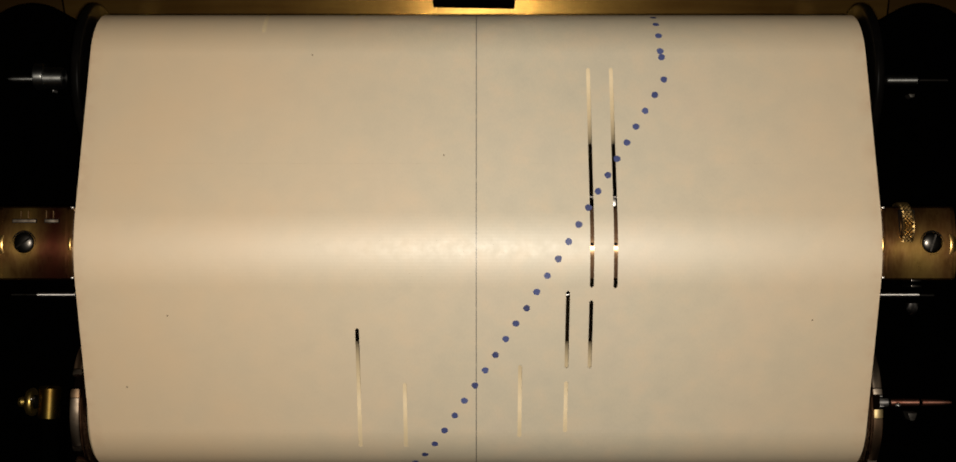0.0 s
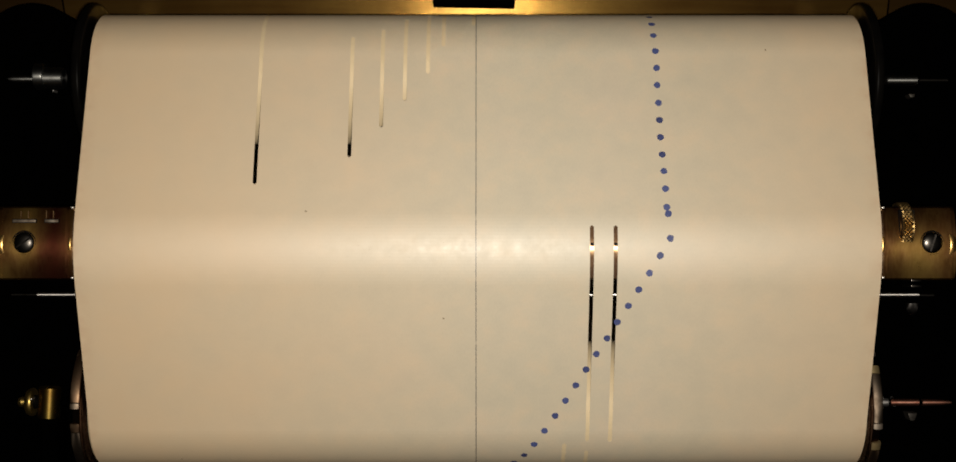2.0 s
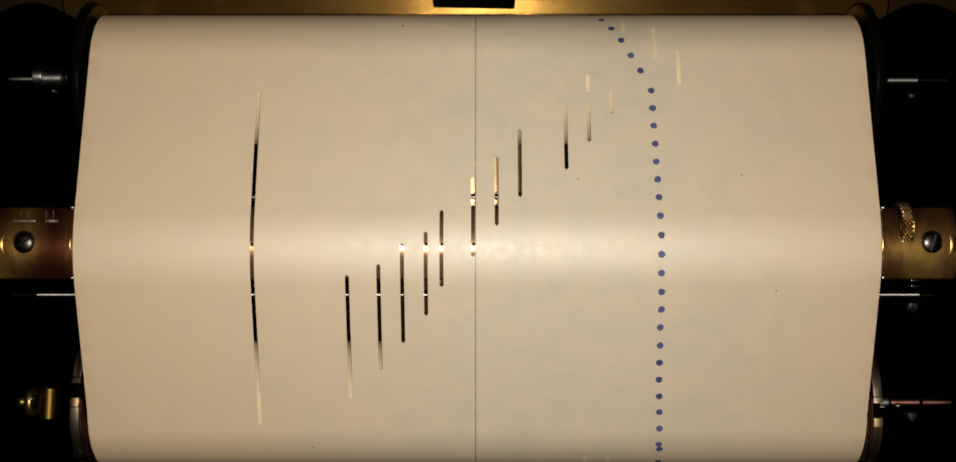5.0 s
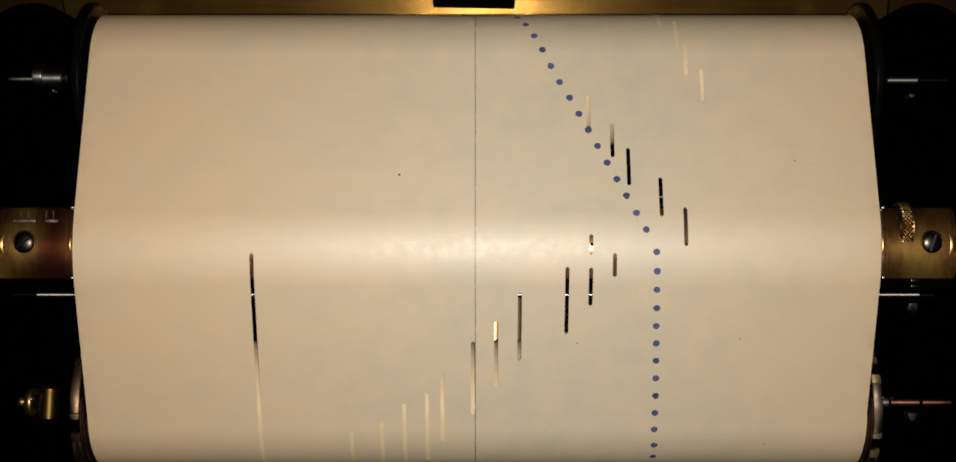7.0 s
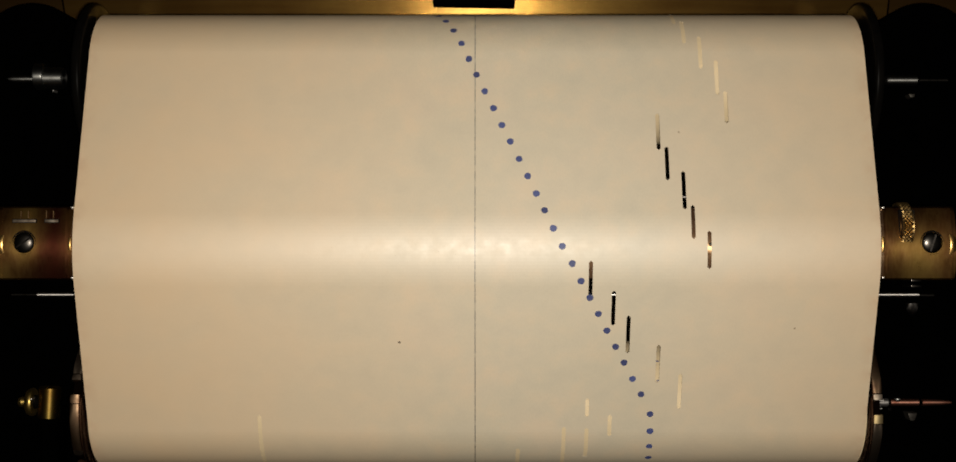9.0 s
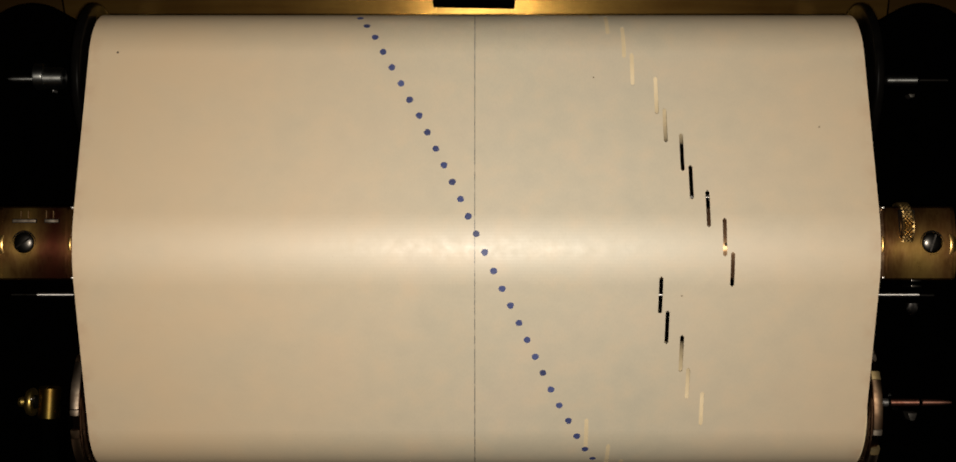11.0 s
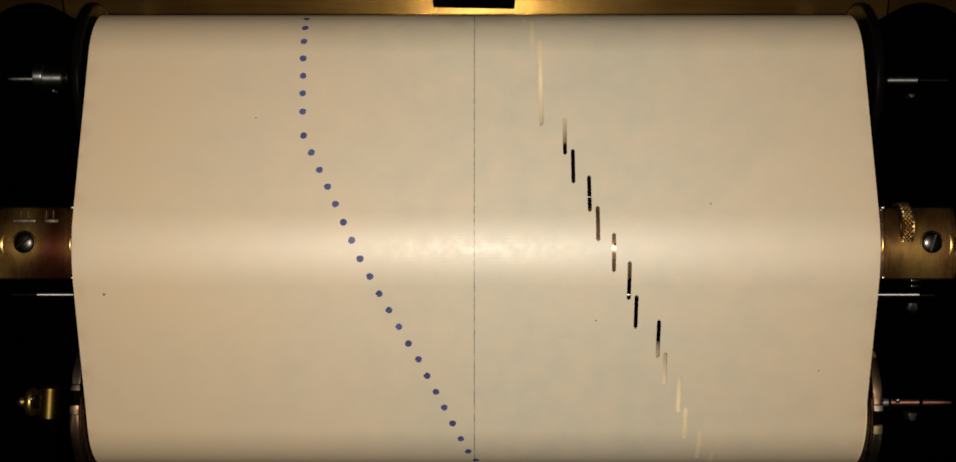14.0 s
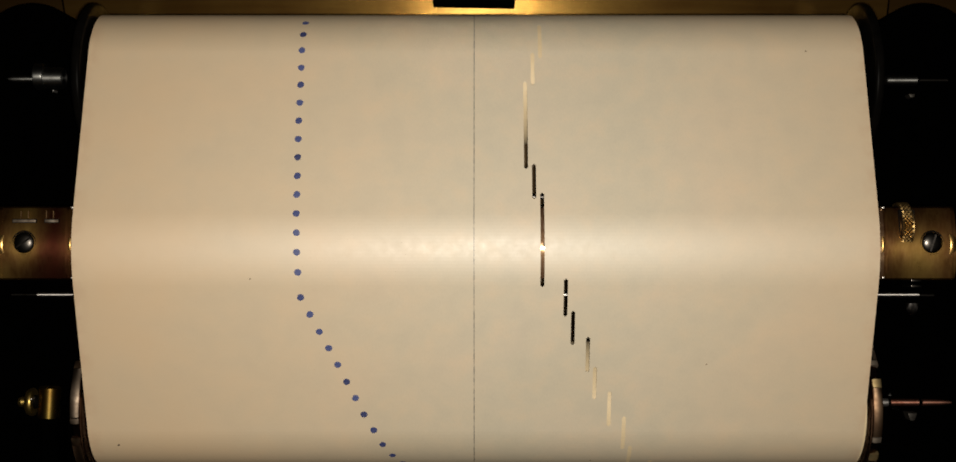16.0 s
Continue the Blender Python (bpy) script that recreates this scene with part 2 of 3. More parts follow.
TAB_BRASS = plain_material("pale_tab_brass", (0.70, 0.56, 0.30), (0.45, 0.33, 0.16), 0.55, 1.0, 300)
TAB_STEEL = plain_material("pale_tab_steel", (0.58, 0.50, 0.41), (0.34, 0.28, 0.22), 0.55, 1.0, 300)
RIM_STEEL = plain_material("silvery_rim", (0.27, 0.215, 0.165), (0.11, 0.082, 0.06), 0.46, 1.0, 260, 0.5, 0.45)
BROWN_NICKEL = plain_material("browned_nickel", (0.16, 0.10, 0.05), (0.07, 0.04, 0.02), 0.42, 1.0, 200, 0.5, 0.6)
# paler steel paints the lit, worn edge of one screw slot
LIT_WORN_SLOT = plain_material("lit_worn_slot", (0.12, 0.11, 0.10), (0.05, 0.045, 0.04), 0.5, 1.0, 500)
# near-black colour stands in for shade inside ports, slots and gaps
RECESS_SHADE = plain_material("recess_shade", (0.01, 0.008, 0.006), (0.004, 0.003, 0.003), 0.8, 0, 400, 0.1)


# ---- mesh helpers ----
def part(name, bm, mat, parent=None, label="", smooth=40):
    me = bpy.data.meshes.new(name)
    bmesh.ops.recalc_face_normals(bm, faces=bm.faces)
    if smooth:
        for f in bm.faces:
            f.smooth = True
        for e in bm.edges:
            e.smooth = len(e.link_faces) == 2 and e.calc_face_angle(0) < radians(smooth)
    bm.to_mesh(me)
    bm.free()
    me.materials.append(mat)
    ob = new(name, me)
    ob.parent = parent
    if label:
        tagged(ob, label)
    return ob


def thing(name, label, category, at=(0, 0, 0), group="", kind=""):
    ob = new(name)
    ob.location = at
    ob.empty_display_size = 0.01
    return tagged(ob, label, category, group, kind)


def box_bm(x0, x1, y0, y1, z0, z1, bevel=0.0004):
    bm = bmesh.new()
    bmesh.ops.create_cube(bm, size=1)
    for v in bm.verts:
        v.co = Vector(((x0 + x1) / 2 + v.co.x * (x1 - x0), (y0 + y1) / 2 + v.co.y * (y1 - y0), (z0 + z1) / 2 + v.co.z * (z1 - z0)))
    if bevel:
        bmesh.ops.bevel(bm, geom=bm.edges[:], offset=bevel, segments=2, affect="EDGES", profile=0.5)
    return bm


def lathe_bm(profile, steps=48, axis="x", centre=(0, 0, 0)):
    """Turns (along, radius) pairs round an axis; radius 0 closes an end."""
    bm = bmesh.new()
    rings = []
    for a, r in profile:
        ring = []
        for i in range(steps if r > 1e-7 else 1):
            t = TAU * i / steps
            u, w = r * math.cos(t), r * math.sin(t)
            co = (a, u, w) if axis == "x" else (u, a, w)
            ring.append(bm.verts.new(Vector(co) + Vector(centre)))
        rings.append(ring)
    for p, q in zip(rings, rings[1:]):
        for i in range(steps):
            j = (i + 1) % steps
            if len(p) == 1 and len(q) == 1:
                continue
            if len(p) == 1:
                bm.faces.new((p[0], q[i], q[j]))
            elif len(q) == 1:
                bm.faces.new((p[i], p[j], q[0]))
            else:
                bm.faces.new((p[i], p[j], q[j], q[i]))
    return bm


def rod_profile(x0, x1, r, soft=0.0002):
    return [(x0, 0), (x0, r - soft), (x0 + soft, r), (x1 - soft, r), (x1, r - soft), (x1, 0)]


def disc_profile(x0, x1, r, soft):
    """A disc with a rounded rim."""
    pts = [(x0, 0)]
    for i in range(7):
        t = math.pi / 2 * i / 6
        pts.append((x0 + soft * (1 - math.cos(t)), r - soft + soft * math.sin(t)))
    for i in range(7):
        t = math.pi / 2 * (1 - i / 6)
        pts.append((x1 - soft * (1 - math.cos(t)), r - soft + soft * math.sin(t)))
    return pts + [(x1, 0)]


PLATE_Y = 0.0780


# ---- the box behind: brass back plates, black floor, sides and top ----
def leaning_bm(x0, x1, y0, y1, z0, z1, lean0, lean1):
    """A sheet whose upright edges lean outwards or inwards."""
    bm = box_bm(x0, x1, y0, y1, z0, z1, 0)
    for v in bm.verts:
        v.co.x += (lean0 if v.co.x < (x0 + x1) / 2 else lean1) * (v.co.z - 0.09)
    return bm


def build_box():
    tagged(part("wall_back", leaning_bm(-0.1708, 0.1692, PLATE_Y, 0.088, 0.0765, 0.20, -0.17, 0.11), PLATE), "brushed brass sheet above the spools", "wall", kind="structure")
    tagged(part("wall_back_lower", box_bm(-0.1705, 0.1685, PLATE_Y + 0.0002, 0.088, -0.16, 0.0760, 0.0005), BACK_BRASS), "brown brushed brass sheet behind the paper", "wall", kind="structure")
    for name, x0, x1, lean0, lean1 in (("wall_back_left", -0.32, -0.1716, 0, -0.17), ("wall_back_right", 0.1700, 0.32, 0.11, 0)):
        tagged(part(name, leaning_bm(x0, x1, PLATE_Y, 0.088, -0.16, 0.20, lean0, lean1), PLATE_DULL), "dull brass sheet with a dark joint", "wall", kind="structure")
    tagged(part("floor", box_bm(-0.32, 0.32, -0.02, 0.088, -0.175, -0.16, 0), BLACK), "black painted floor of the spool box", "floor", kind="structure")
    tagged(part("ceiling", box_bm(-0.32, 0.32, 0.0, 0.088, 0.20, 0.215, 0), BLACK), "black painted top of the spool box", "ceiling", kind="structure")
    for name, x in (("wall_left", -0.335), ("wall_right", 0.32)):
        tagged(part(name, box_bm(x, x + 0.015, -0.02, 0.1, -0.175, 0.215, 0), BLACK), "black painted side of the spool box", "wall", kind="structure")


build_box()


def arch_bm(cx, half, y0, y1, z_bottom, z_axis, radius):
    """An upright plate with a round top."""
    bm = bmesh.new()
    outline = [(cx - half, z_bottom), (cx - half, z_axis)]
    for i in range(1, 32):
        t = math.pi * (1 - i / 32)
        outline.append((cx + half * math.cos(t), z_axis + radius * math.sin(t)))
    outline += [(cx + half, z_axis), (cx + half, z_bottom)]
    front = bm.faces.new([bm.verts.new((x, y0, z)) for x, z in outline])
    grown = bmesh.ops.extrude_face_region(bm, geom=[front])
    for v in grown["geom"]:
        if isinstance(v, bmesh.types.BMVert):
            v.co.y = y1
    rim = [e for e in bm.edges if abs(e.verts[0].co.y - y0) < 1e-6 and abs(e.verts[1].co.y - y0) < 1e-6]
    bmesh.ops.bevel(bm, geom=rim, offset=0.0012, segments=3, affect="EDGES", profile=0.5)
    return bm


def wedge_bm(cx, cz, top, foot, height, y0, y1):
    """A stud with a flat top edge that narrows downwards."""
    bm = bmesh.new()
    outline = [(-top / 2, height / 2), (top / 2, height / 2), (foot / 2, -height / 2), (-foot / 2, -height / 2)]
    face = bm.faces.new([bm.verts.new((cx + u, y0, cz + w)) for u, w in outline])
    for v in bmesh.ops.extrude_face_region(bm, geom=[face])["geom"]:
        if isinstance(v, bmesh.types.BMVert):
            v.co.y = y1
    bmesh.ops.bevel(bm, geom=bm.edges[:], offset=0.0003, segments=2, affect="EDGES", profile=0.5)
    return bm


def build_brackets():
    for side in (-1, 1):
        b = thing("spool_bracket", "black enamelled round-topped bracket beside the paper roll", "bracket", group="spool brackets")
        part("bracket_plate", arch_bm(side * 0.1757, 0.0218, 0.052, 0.075, -0.16, 0.068, 0.0218), BLACK, b)
        # added black box, keeps the gap between flange and bracket dark
        x0, x1 = sorted((side * 0.136, side * 0.165))
        part("dark_filler", box_bm(x0, x1, 0.055, 0.074, -0.16, 0.080, 0.001), BLACK, b)
        x0, x1 = sorted((side * 0.170, side * 0.315))
        part("outer_cheek", box_bm(x0, x1, 0.056, 0.074, -0.16, 0.078, 0.001), BLACK, b)
        if side < 0:
            stud = [(0.048, 0), (0.048, 0.0003), (0.0484, 0.0005), (0.053, 0.0005), (0.053, 0)]
            part("stud", lathe_bm(stud, 14, "y", (-0.166, 0, 0.0548)), BRIGHT_STEEL, b, "small steel stud")
        else:
            part("stud", wedge_bm(0.1694, 0.0528, 0.0026, 0.0014, 0.0014, 0.047, 0.053), STUD_STEEL, b, "dull steel stud")
            part("stud", wedge_bm(0.1692, -0.0724, 0.0038, 0.0016, 0.0030, 0.046, 0.053), STUD_STEEL, b, "dull steel stud")


build_brackets()


# ---- tracker bar with its screws, slots, ports and knob ----
def bar_section(r_front, half, depth):
    """Points (y, z) of the bar's section, round in front."""
    pts = []
    top, low = math.asin((half + 0.002) / r_front), -math.asin((half - 0.002) / r_front)
    for i in range(25):
        t = top + (low - top) * i / 24
        pts.append((BAR[0] - r_front * math.cos(t), BAR[1] + r_front * math.sin(t)))
    zb, zt = pts[-1][1], pts[0][1]
    return pts + [(pts[-1][0] + 0.0012, zb - 0.0006), (depth, zb - 0.0006), (depth, zt + 0.0006), (pts[0][0] + 0.0012, zt + 0.0006)]


def prism_bm(section, x0, x1):
    bm = bmesh.new()
    ends = [[bm.verts.new((x, y, z)) for y, z in section] for x in (x0, x1)]
    k = len(section)
    for i in range(k):
        j = (i + 1) % k
        bm.faces.new((ends[0][i], ends[0][j], ends[1][j], ends[1][i]))
    bm.faces.new(ends[0])
    bm.faces.new(list(reversed(ends[1])))
    return bm


def screw(parent, x, z, y, r, turn, slot):
    """A domed slotted screw facing the camera."""
    prof = [(0.0012, 0), (0.0012, r)]
    for i in range(9):
        t = math.pi / 2 * i / 8
        prof.append((-0.0016 * math.sin(t), r * math.cos(t) if i < 8 else 0))
    head = part("screw", lathe_bm(prof, 40, "y", (x, y, z)), SCREW_STEEL, parent, "dark slotted steel screw")
    c, s = math.cos(turn), math.sin(turn)
    bm = bmesh.new()
    bmesh.ops.create_cube(bm, size=1)
    for v in bm.verts:
        u, w = v.co.x * r * 1.6, v.co.z * 0.0006
        v.co = Vector((x + u * c - w * s, y - 0.00085 + v.co.y * 0.0016, z + u * s + w * c))
    part("slot", bm, slot, head, smooth=0)
    # near-black ring stands in for shade in the gap round the head
    ring = [(-0.0001, r), (-0.0004, r + 0.0004), (0.0004, r + 0.0008), (0.001, r + 0.0008)]
    part("gap_shade", lathe_bm(ring, 40, "y", (x, y, z)), RECESS_SHADE, head, "dark ring for the shaded gap round the screw")


def knurl_bm(x0, x1, r, cy, cz):
    """A wheel with a diamond-cut rim."""
    bm = bmesh.new()
    around, across = 64, 6
    rings = []
    for j in range(across + 1):
        ring = []
        for i in range(around):
            edge = j in (0, across)
            rr = r - (0.0004 if edge else (0.0 if (i + j) % 2 == 0 else 0.0006))
            t = TAU * i / around
            ring.append(bm.verts.new((x0 + (x1 - x0) * j / across, cy + rr * math.cos(t), cz + rr * math.sin(t))))
        rings.append(ring)
    for j, (p, q) in enumerate(zip(rings, rings[1:])):
        for i in range(around):
            k = (i + 1) % around
            if (i + j) % 2 == 0:
                bm.faces.new((p[i], p[k], q[i]))
                bm.faces.new((p[k], q[k], q[i]))
            else:
                bm.faces.new((p[i], p[k], q[k]))
                bm.faces.new((p[i], q[k], q[i]))
    bm.faces.new(rings[0])
    bm.faces.new(list(reversed(rings[-1])))
    return bm


def build_bar():
    bar = thing("tracker_bar", "tarnished round-fronted brass tracker bar under the paper", "tracker bar")
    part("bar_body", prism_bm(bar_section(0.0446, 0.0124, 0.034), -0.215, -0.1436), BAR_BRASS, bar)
    part("bar_face", prism_bm(bar_section(0.0446, 0.0124, 0.034), -0.1436, 0.1436), FACE_BRASS, bar, "dark brass face with a row of ports")
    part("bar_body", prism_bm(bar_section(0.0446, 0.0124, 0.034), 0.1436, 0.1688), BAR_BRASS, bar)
    for x in (-0.1618, -0.1592, -0.1528, -0.1503):
        part("scribed_line", box_bm(x - 0.0001, x + 0.0001, 0.0010, 0.002, 0.0045, 0.0072, 0), BROWN_NICKEL, bar)
    for x0, x1 in ((-0.1460, -0.1449), (0.1437, 0.1448), (0.1676, 0.1690), (-0.1702, -0.1687)):
        bm = prism_bm(bar_section(0.0448, 0.0124, 0.030), x0, x1)
        ends = [e for e in bm.edges if abs(e.verts[0].co.x - e.verts[1].co.x) < 1e-7]
        bmesh.ops.bevel(bm, geom=ends, offset=0.0002, segments=2, affect="EDGES", profile=0.5)
        part("shoulder", bm, BAR_BRASS, bar)
    # low swellings added on the shoulders, shaped and coloured to give glints
    for x, half, tall in ((-0.1445, 0.0006, 0.0026), (0.1434, 0.0006, 0.0032), (0.1678, 0.0012, 0.0040), (-0.1690, 0.0014, 0.0036)):
        bm = bmesh.new()
        loops = []
        for k in range(9):
            t = math.pi * k / 8
            row = []
            for a in range(17):
                u = -1 + a / 8
                rr = 0.0446 - 0.0001 + (0.5 * half * math.sin(t) + 0.00012) * (1 - u * u)
                ang = (tall * u + 0.0016) / 0.0446
                row.append(bm.verts.new((x - half * math.cos(t), BAR[0] - rr * math.cos(ang), BAR[1] + rr * math.sin(ang))))
            loops.append(row)
        for p, q in zip(loops, loops[1:]):
            for a in range(16):
                bm.faces.new((p[a], p[a + 1], q[a + 1], q[a]))
        part("glint_bump", bm, GLINT_BRASS, bar, "added bump that catches a glint", smooth=80)
    for x, turn, slot in ((-0.1606, 0.6, RECESS_SHADE), (0.1606, 1.25, LIT_WORN_SLOT)):
        screw(bar, x, -0.0042, 0.0008, 0.0038, turn, slot)
    # two narrow slots in the plain end of the bar
    for x0, x1 in ((-0.1648, -0.1562), (-0.1535, -0.1483)):
        s = part("slot", box_bm(x0, x1, 0.0006, 0.003, 0.0028, 0.0043, 0.0002), RECESS_SHADE, bar)
        part("lip", box_bm(x0 + 0.0002, x1 - 0.0001, 0.0003, 0.002, 0.0030, 0.0041, 0.0003), SLOT_STEEL, s, "grey worn metal strip")
    wheel = part("thumbwheel", knurl_bm(0.1497, 0.1537, 0.0088, 0.0068, 0.0016), WHEEL_BRASS, bar, "diamond-knurled brass thumbwheel", smooth=0)
    # flat black disc paints the shade of a hollow wheel side
    part("side_disc", lathe_bm([(0.1495, 0), (0.1495, 0.0072), (0.1496, 0.0076), (0.1499, 0.0078), (0.1499, 0)], 48, "x", (0, 0.0068, 0.0016)), RECESS_SHADE, wheel, "black disc for the wheel's shaded hollow side")
    part("side_rim", lathe_bm([(0.1492, 0.0066), (0.1492, 0.0070), (0.1496, 0.0073), (0.1496, 0.0066)], 48, "x", (0, 0.0068, 0.0016)), BAR_BRASS, wheel, "thin worn brass ring")
    part("wheel_slot", box_bm(0.1490, 0.1546, 0.0005, 0.004, -0.0058, 0.0076, 0.0006), RECESS_SHADE, bar, "dark slot round the thumbwheel")
    for x in (-0.1438, 0.1436):
        for z in (0.0083, -0.0166):
            part("rivet", lathe_bm([(0.0008, 0), (0.0008, 0.0005), (-0.0002, 0.00035), (-0.0003, 0)], 12, "y", (x, 0.0016, z)), STEEL, bar)
    # the row of ports and the lips above and below them
    ports = bpy.data.meshes.new("port")
    bm = box_bm(-0.0006, 0.0006, -0.00004, 0.0006, -0.0006, 0.0006, 0)
    bm.to_mesh(ports)
    bm.free()
    ports.materials.append(RECESS_SHADE)
    for k in range(-48, 50):
        ob = new("port", ports)
        ob.parent = bar
        ob.location = (COLUMN0 + COLUMN * k, 0.00038, -0.0047)
    part("upper_rail", lathe_bm(rod_profile(-0.135, 0.135, 0.0009), 16, "x", (0, 0.022, 0.0126)), DARK_STEEL, bar)
    for x in (-0.134, -0.05, 0.05, 0.134):
        part("rail_post", box_bm(x - 0.001, x + 0.001, 0.0212, 0.0228, 0.008, 0.0124, 0.0002), STEEL, bar)


COLUMN0, COLUMN = -0.0015, 0.002793
build_bar()


def build_guide_rod():
    rod = thing("guide_rod", "thin steel guide rod below the tracker bar", "rod")
    part("rod", lathe_bm(rod_profile(-0.168, 0.168, 0.0011), 20, "x", (0, 0.036, -0.0243)), STEEL, rod)
    part("rod_end", lathe_bm(rod_profile(-0.178, -0.168, 0.0005), 16, "x", (0, 0.036, -0.0243)), SCREW_STEEL, rod)
    part("rod_end", lathe_bm(rod_profile(0.168, 0.174, 0.0006), 16, "x", (0, 0.036, -0.0245)), SCREW_STEEL, rod)
    tip = [(0.0, 0), (0.0, 0.0024), (0.003, 0.0019), (0.0042, 0.0008), (0.0045, 0)]
    bm = lathe_bm(tip, 20, "x")
    bmesh.ops.rotate(bm, verts=bm.verts, cent=(0, 0, 0), matrix=Matrix.Rotation(math.pi / 2, 3, "Y"))
    bmesh.ops.translate(bm, verts=bm.verts, vec=(0.1655, 0.036, -0.0275))
    part("set_screw", bm, DARK_STEEL, rod)
    for z in (-0.0187, -0.0208):
        part("clip", box_bm(0.1632, 0.167, 0.03, 0.04, z - 0.0004, z + 0.0004, 0.0002), SCREW_STEEL, rod)


build_guide_rod()


# ---- rolls and spools, which turn about x ----
def build_upper_roll():
    roll = thing("music_roll", "cream paper music roll between black spool flanges", "paper roll", (0, UPPER[0], UPPER[1]))
    core = UPPER[2] - 0.00011
    part("wound_paper", lathe_bm([(-HALF, 0), (-HALF, core), (HALF - 0.0008, core), (HALF - 0.0008, 0)], 160), PAPER_PLAIN, roll, smooth=40)
    for side in (-1, 1):
        out = 0.0012 if side < 0 else 0.0010
        bm = lathe_bm(disc_profile(0.1442 + out, 0.1476 + out, 0.0292, 0.0012), 96)
        if side < 0:
            for v in bm.verts:
                v.co.x = -v.co.x
        part("flange", bm, EBONITE, roll, "black rounded spool flange")
    # chuck on one side, drive pin on the other
    part("hub", lathe_bm([(-0.1489, 0), (-0.1489, 0.0060), (-0.152, 0.0060), (-0.1525, 0.0056), (-0.1525, 0)], 40), EBONITE, roll)
    part("hub", lathe_bm(rod_profile(0.1486, 0.158, 0.0019), 32), EBONITE, roll)
    part("drive_shaft", lathe_bm(rod_profile(0.1581, 0.1698, 0.0021), 32), CHUCK_STEEL, roll)
    part("shaft_groove", lathe_bm(rod_profile(0.1698, 0.1706, 0.0012), 24), BLACK, roll)
    part("pin", lathe_bm(rod_profile(0.1706, 0.182, 0.0007), 24), SCREW_STEEL, roll)
    return roll


def build_take_up():
    spool = thing("take_up_spool", "take-up spool with nickel-rimmed flanges winding cream paper", "spool", (0, LOWER[0], LOWER[1]))
    core = LOWER[2] - 0.00011
    part("wound_paper", lathe_bm([(-HALF - 0.0009, 0), (-HALF - 0.0009, core - 0.0009), (-HALF - 0.0003, core - 0.0003), (-HALF, core), (HALF, core), (HALF, 0)], 160), PAPER_PLAIN, spool)
    for side in (-1, 1):
        shift = 0.0 if side < 0 else -0.0012
        # inner face turned in fine ridges
        ridges = [(0.1446, 0), (0.1446, 0.0212)]
        for k in range(8):
            for u in range(5):
                t = math.pi * u / 4
                ridges.append((0.1446 - 0.0003 * math.sin(t), 0.0216 + 0.0007 * k - 0.00028 * math.cos(t)))
        ridges += [(0.1449, 0.0278), (0.1478, 0.0270), (0.1478, 0)]
        flange = part("flange", lathe_bm([(side * a + shift, rr) for a, rr in ridges], 96), DARK_FLANGE, spool, "dark brown turned spool flange", smooth=70)
        # rim in six worn arcs, each between short bright tabs, with gaps
        prof = [(0.1452, 0.0268), (0.1454, 0.0280), (0.1460, 0.0283), (0.1480, 0.0283), (0.1486, 0.0279), (0.1486, 0.0262)]
        for k in range(6):
            first = k * TAU / 6 + (-0.095 if side > 0 else -0.36)
            for name, a0, a1, mat in (("rim_tab", 0.055, 0.165, TAB_BRASS if side > 0 else NICKEL), ("rim_arc", 0.175, 0.82, (RIM_STEEL, NICKEL)[(k + (side < 0)) % 2]), ("rim_tab", 0.835, 0.905, TAB_STEEL if side > 0 else RIM_STEEL)):
                bm = bmesh.new()
                rows = []
                steps = max(3, int((a1 - a0) / 0.06))
                for u in range(steps + 1):
                    t = first + a0 + (a1 - a0) * u / steps
                    rows.append([bm.verts.new((side * a + shift, rr * math.cos(t), rr * math.sin(t))) for a, rr in prof])
                for p, q in zip(rows, rows[1:]):
                    for u in range(len(prof) - 1):
                        bm.faces.new((p[u], p[u + 1], q[u + 1], q[u]))
                bm.faces.new(rows[0])
                bm.faces.new(rows[-1])
                part(name, bm, mat, flange)
    # copper-coloured shaft and set collar
    part("shaft", lathe_bm(rod_profile(0.1589, 0.1699, 0.00135), 24), COPPER, spool, "coppered steel shaft")
    part("shaft_groove", lathe_bm(rod_profile(0.1698, 0.1712, 0.0009), 20), BLACK, spool)
    part("shaft_tip", lathe_bm([(0.1712, 0), (0.1712, 0.00135), (0.178, 0.0011), (0.182, 0.0006), (0.183, 0)], 20), COPPER, spool)
    collar = part("set_collar", lathe_bm(rod_profile(0.1581, 0.1589, 0.0018), 24), EBONITE, spool, "black set collar")
    part("sleeve", lathe_bm(rod_profile(0.1467, 0.1581, 0.0015), 24), BRIGHT_STEEL, collar)
    for x, turn in ((0.1612, 1.9), (0.1590, 4.4)):
        dome = [(0.0, 0), (0.0, 0.0012 if turn < 3 else 0.0006), (0.0006, 0.0010 if turn < 3 else 0.0005), (0.0010, 0.0004), (0.0011, 0)]
        bm = lathe_bm(dome, 18, "x")
        bmesh.ops.rotate(bm, verts=bm.verts, cent=(0, 0, 0), matrix=Matrix.Rotation(-math.pi / 2, 3, "Y"))
        bmesh.ops.translate(bm, verts=bm.verts, vec=(0, 0, 0.0024))
        bmesh.ops.rotate(bm, verts=bm.verts, cent=(0, 0, 0), matrix=Matrix.Rotation(turn, 3, "X"))
        bmesh.ops.translate(bm, verts=bm.verts, vec=(x, 0, 0))
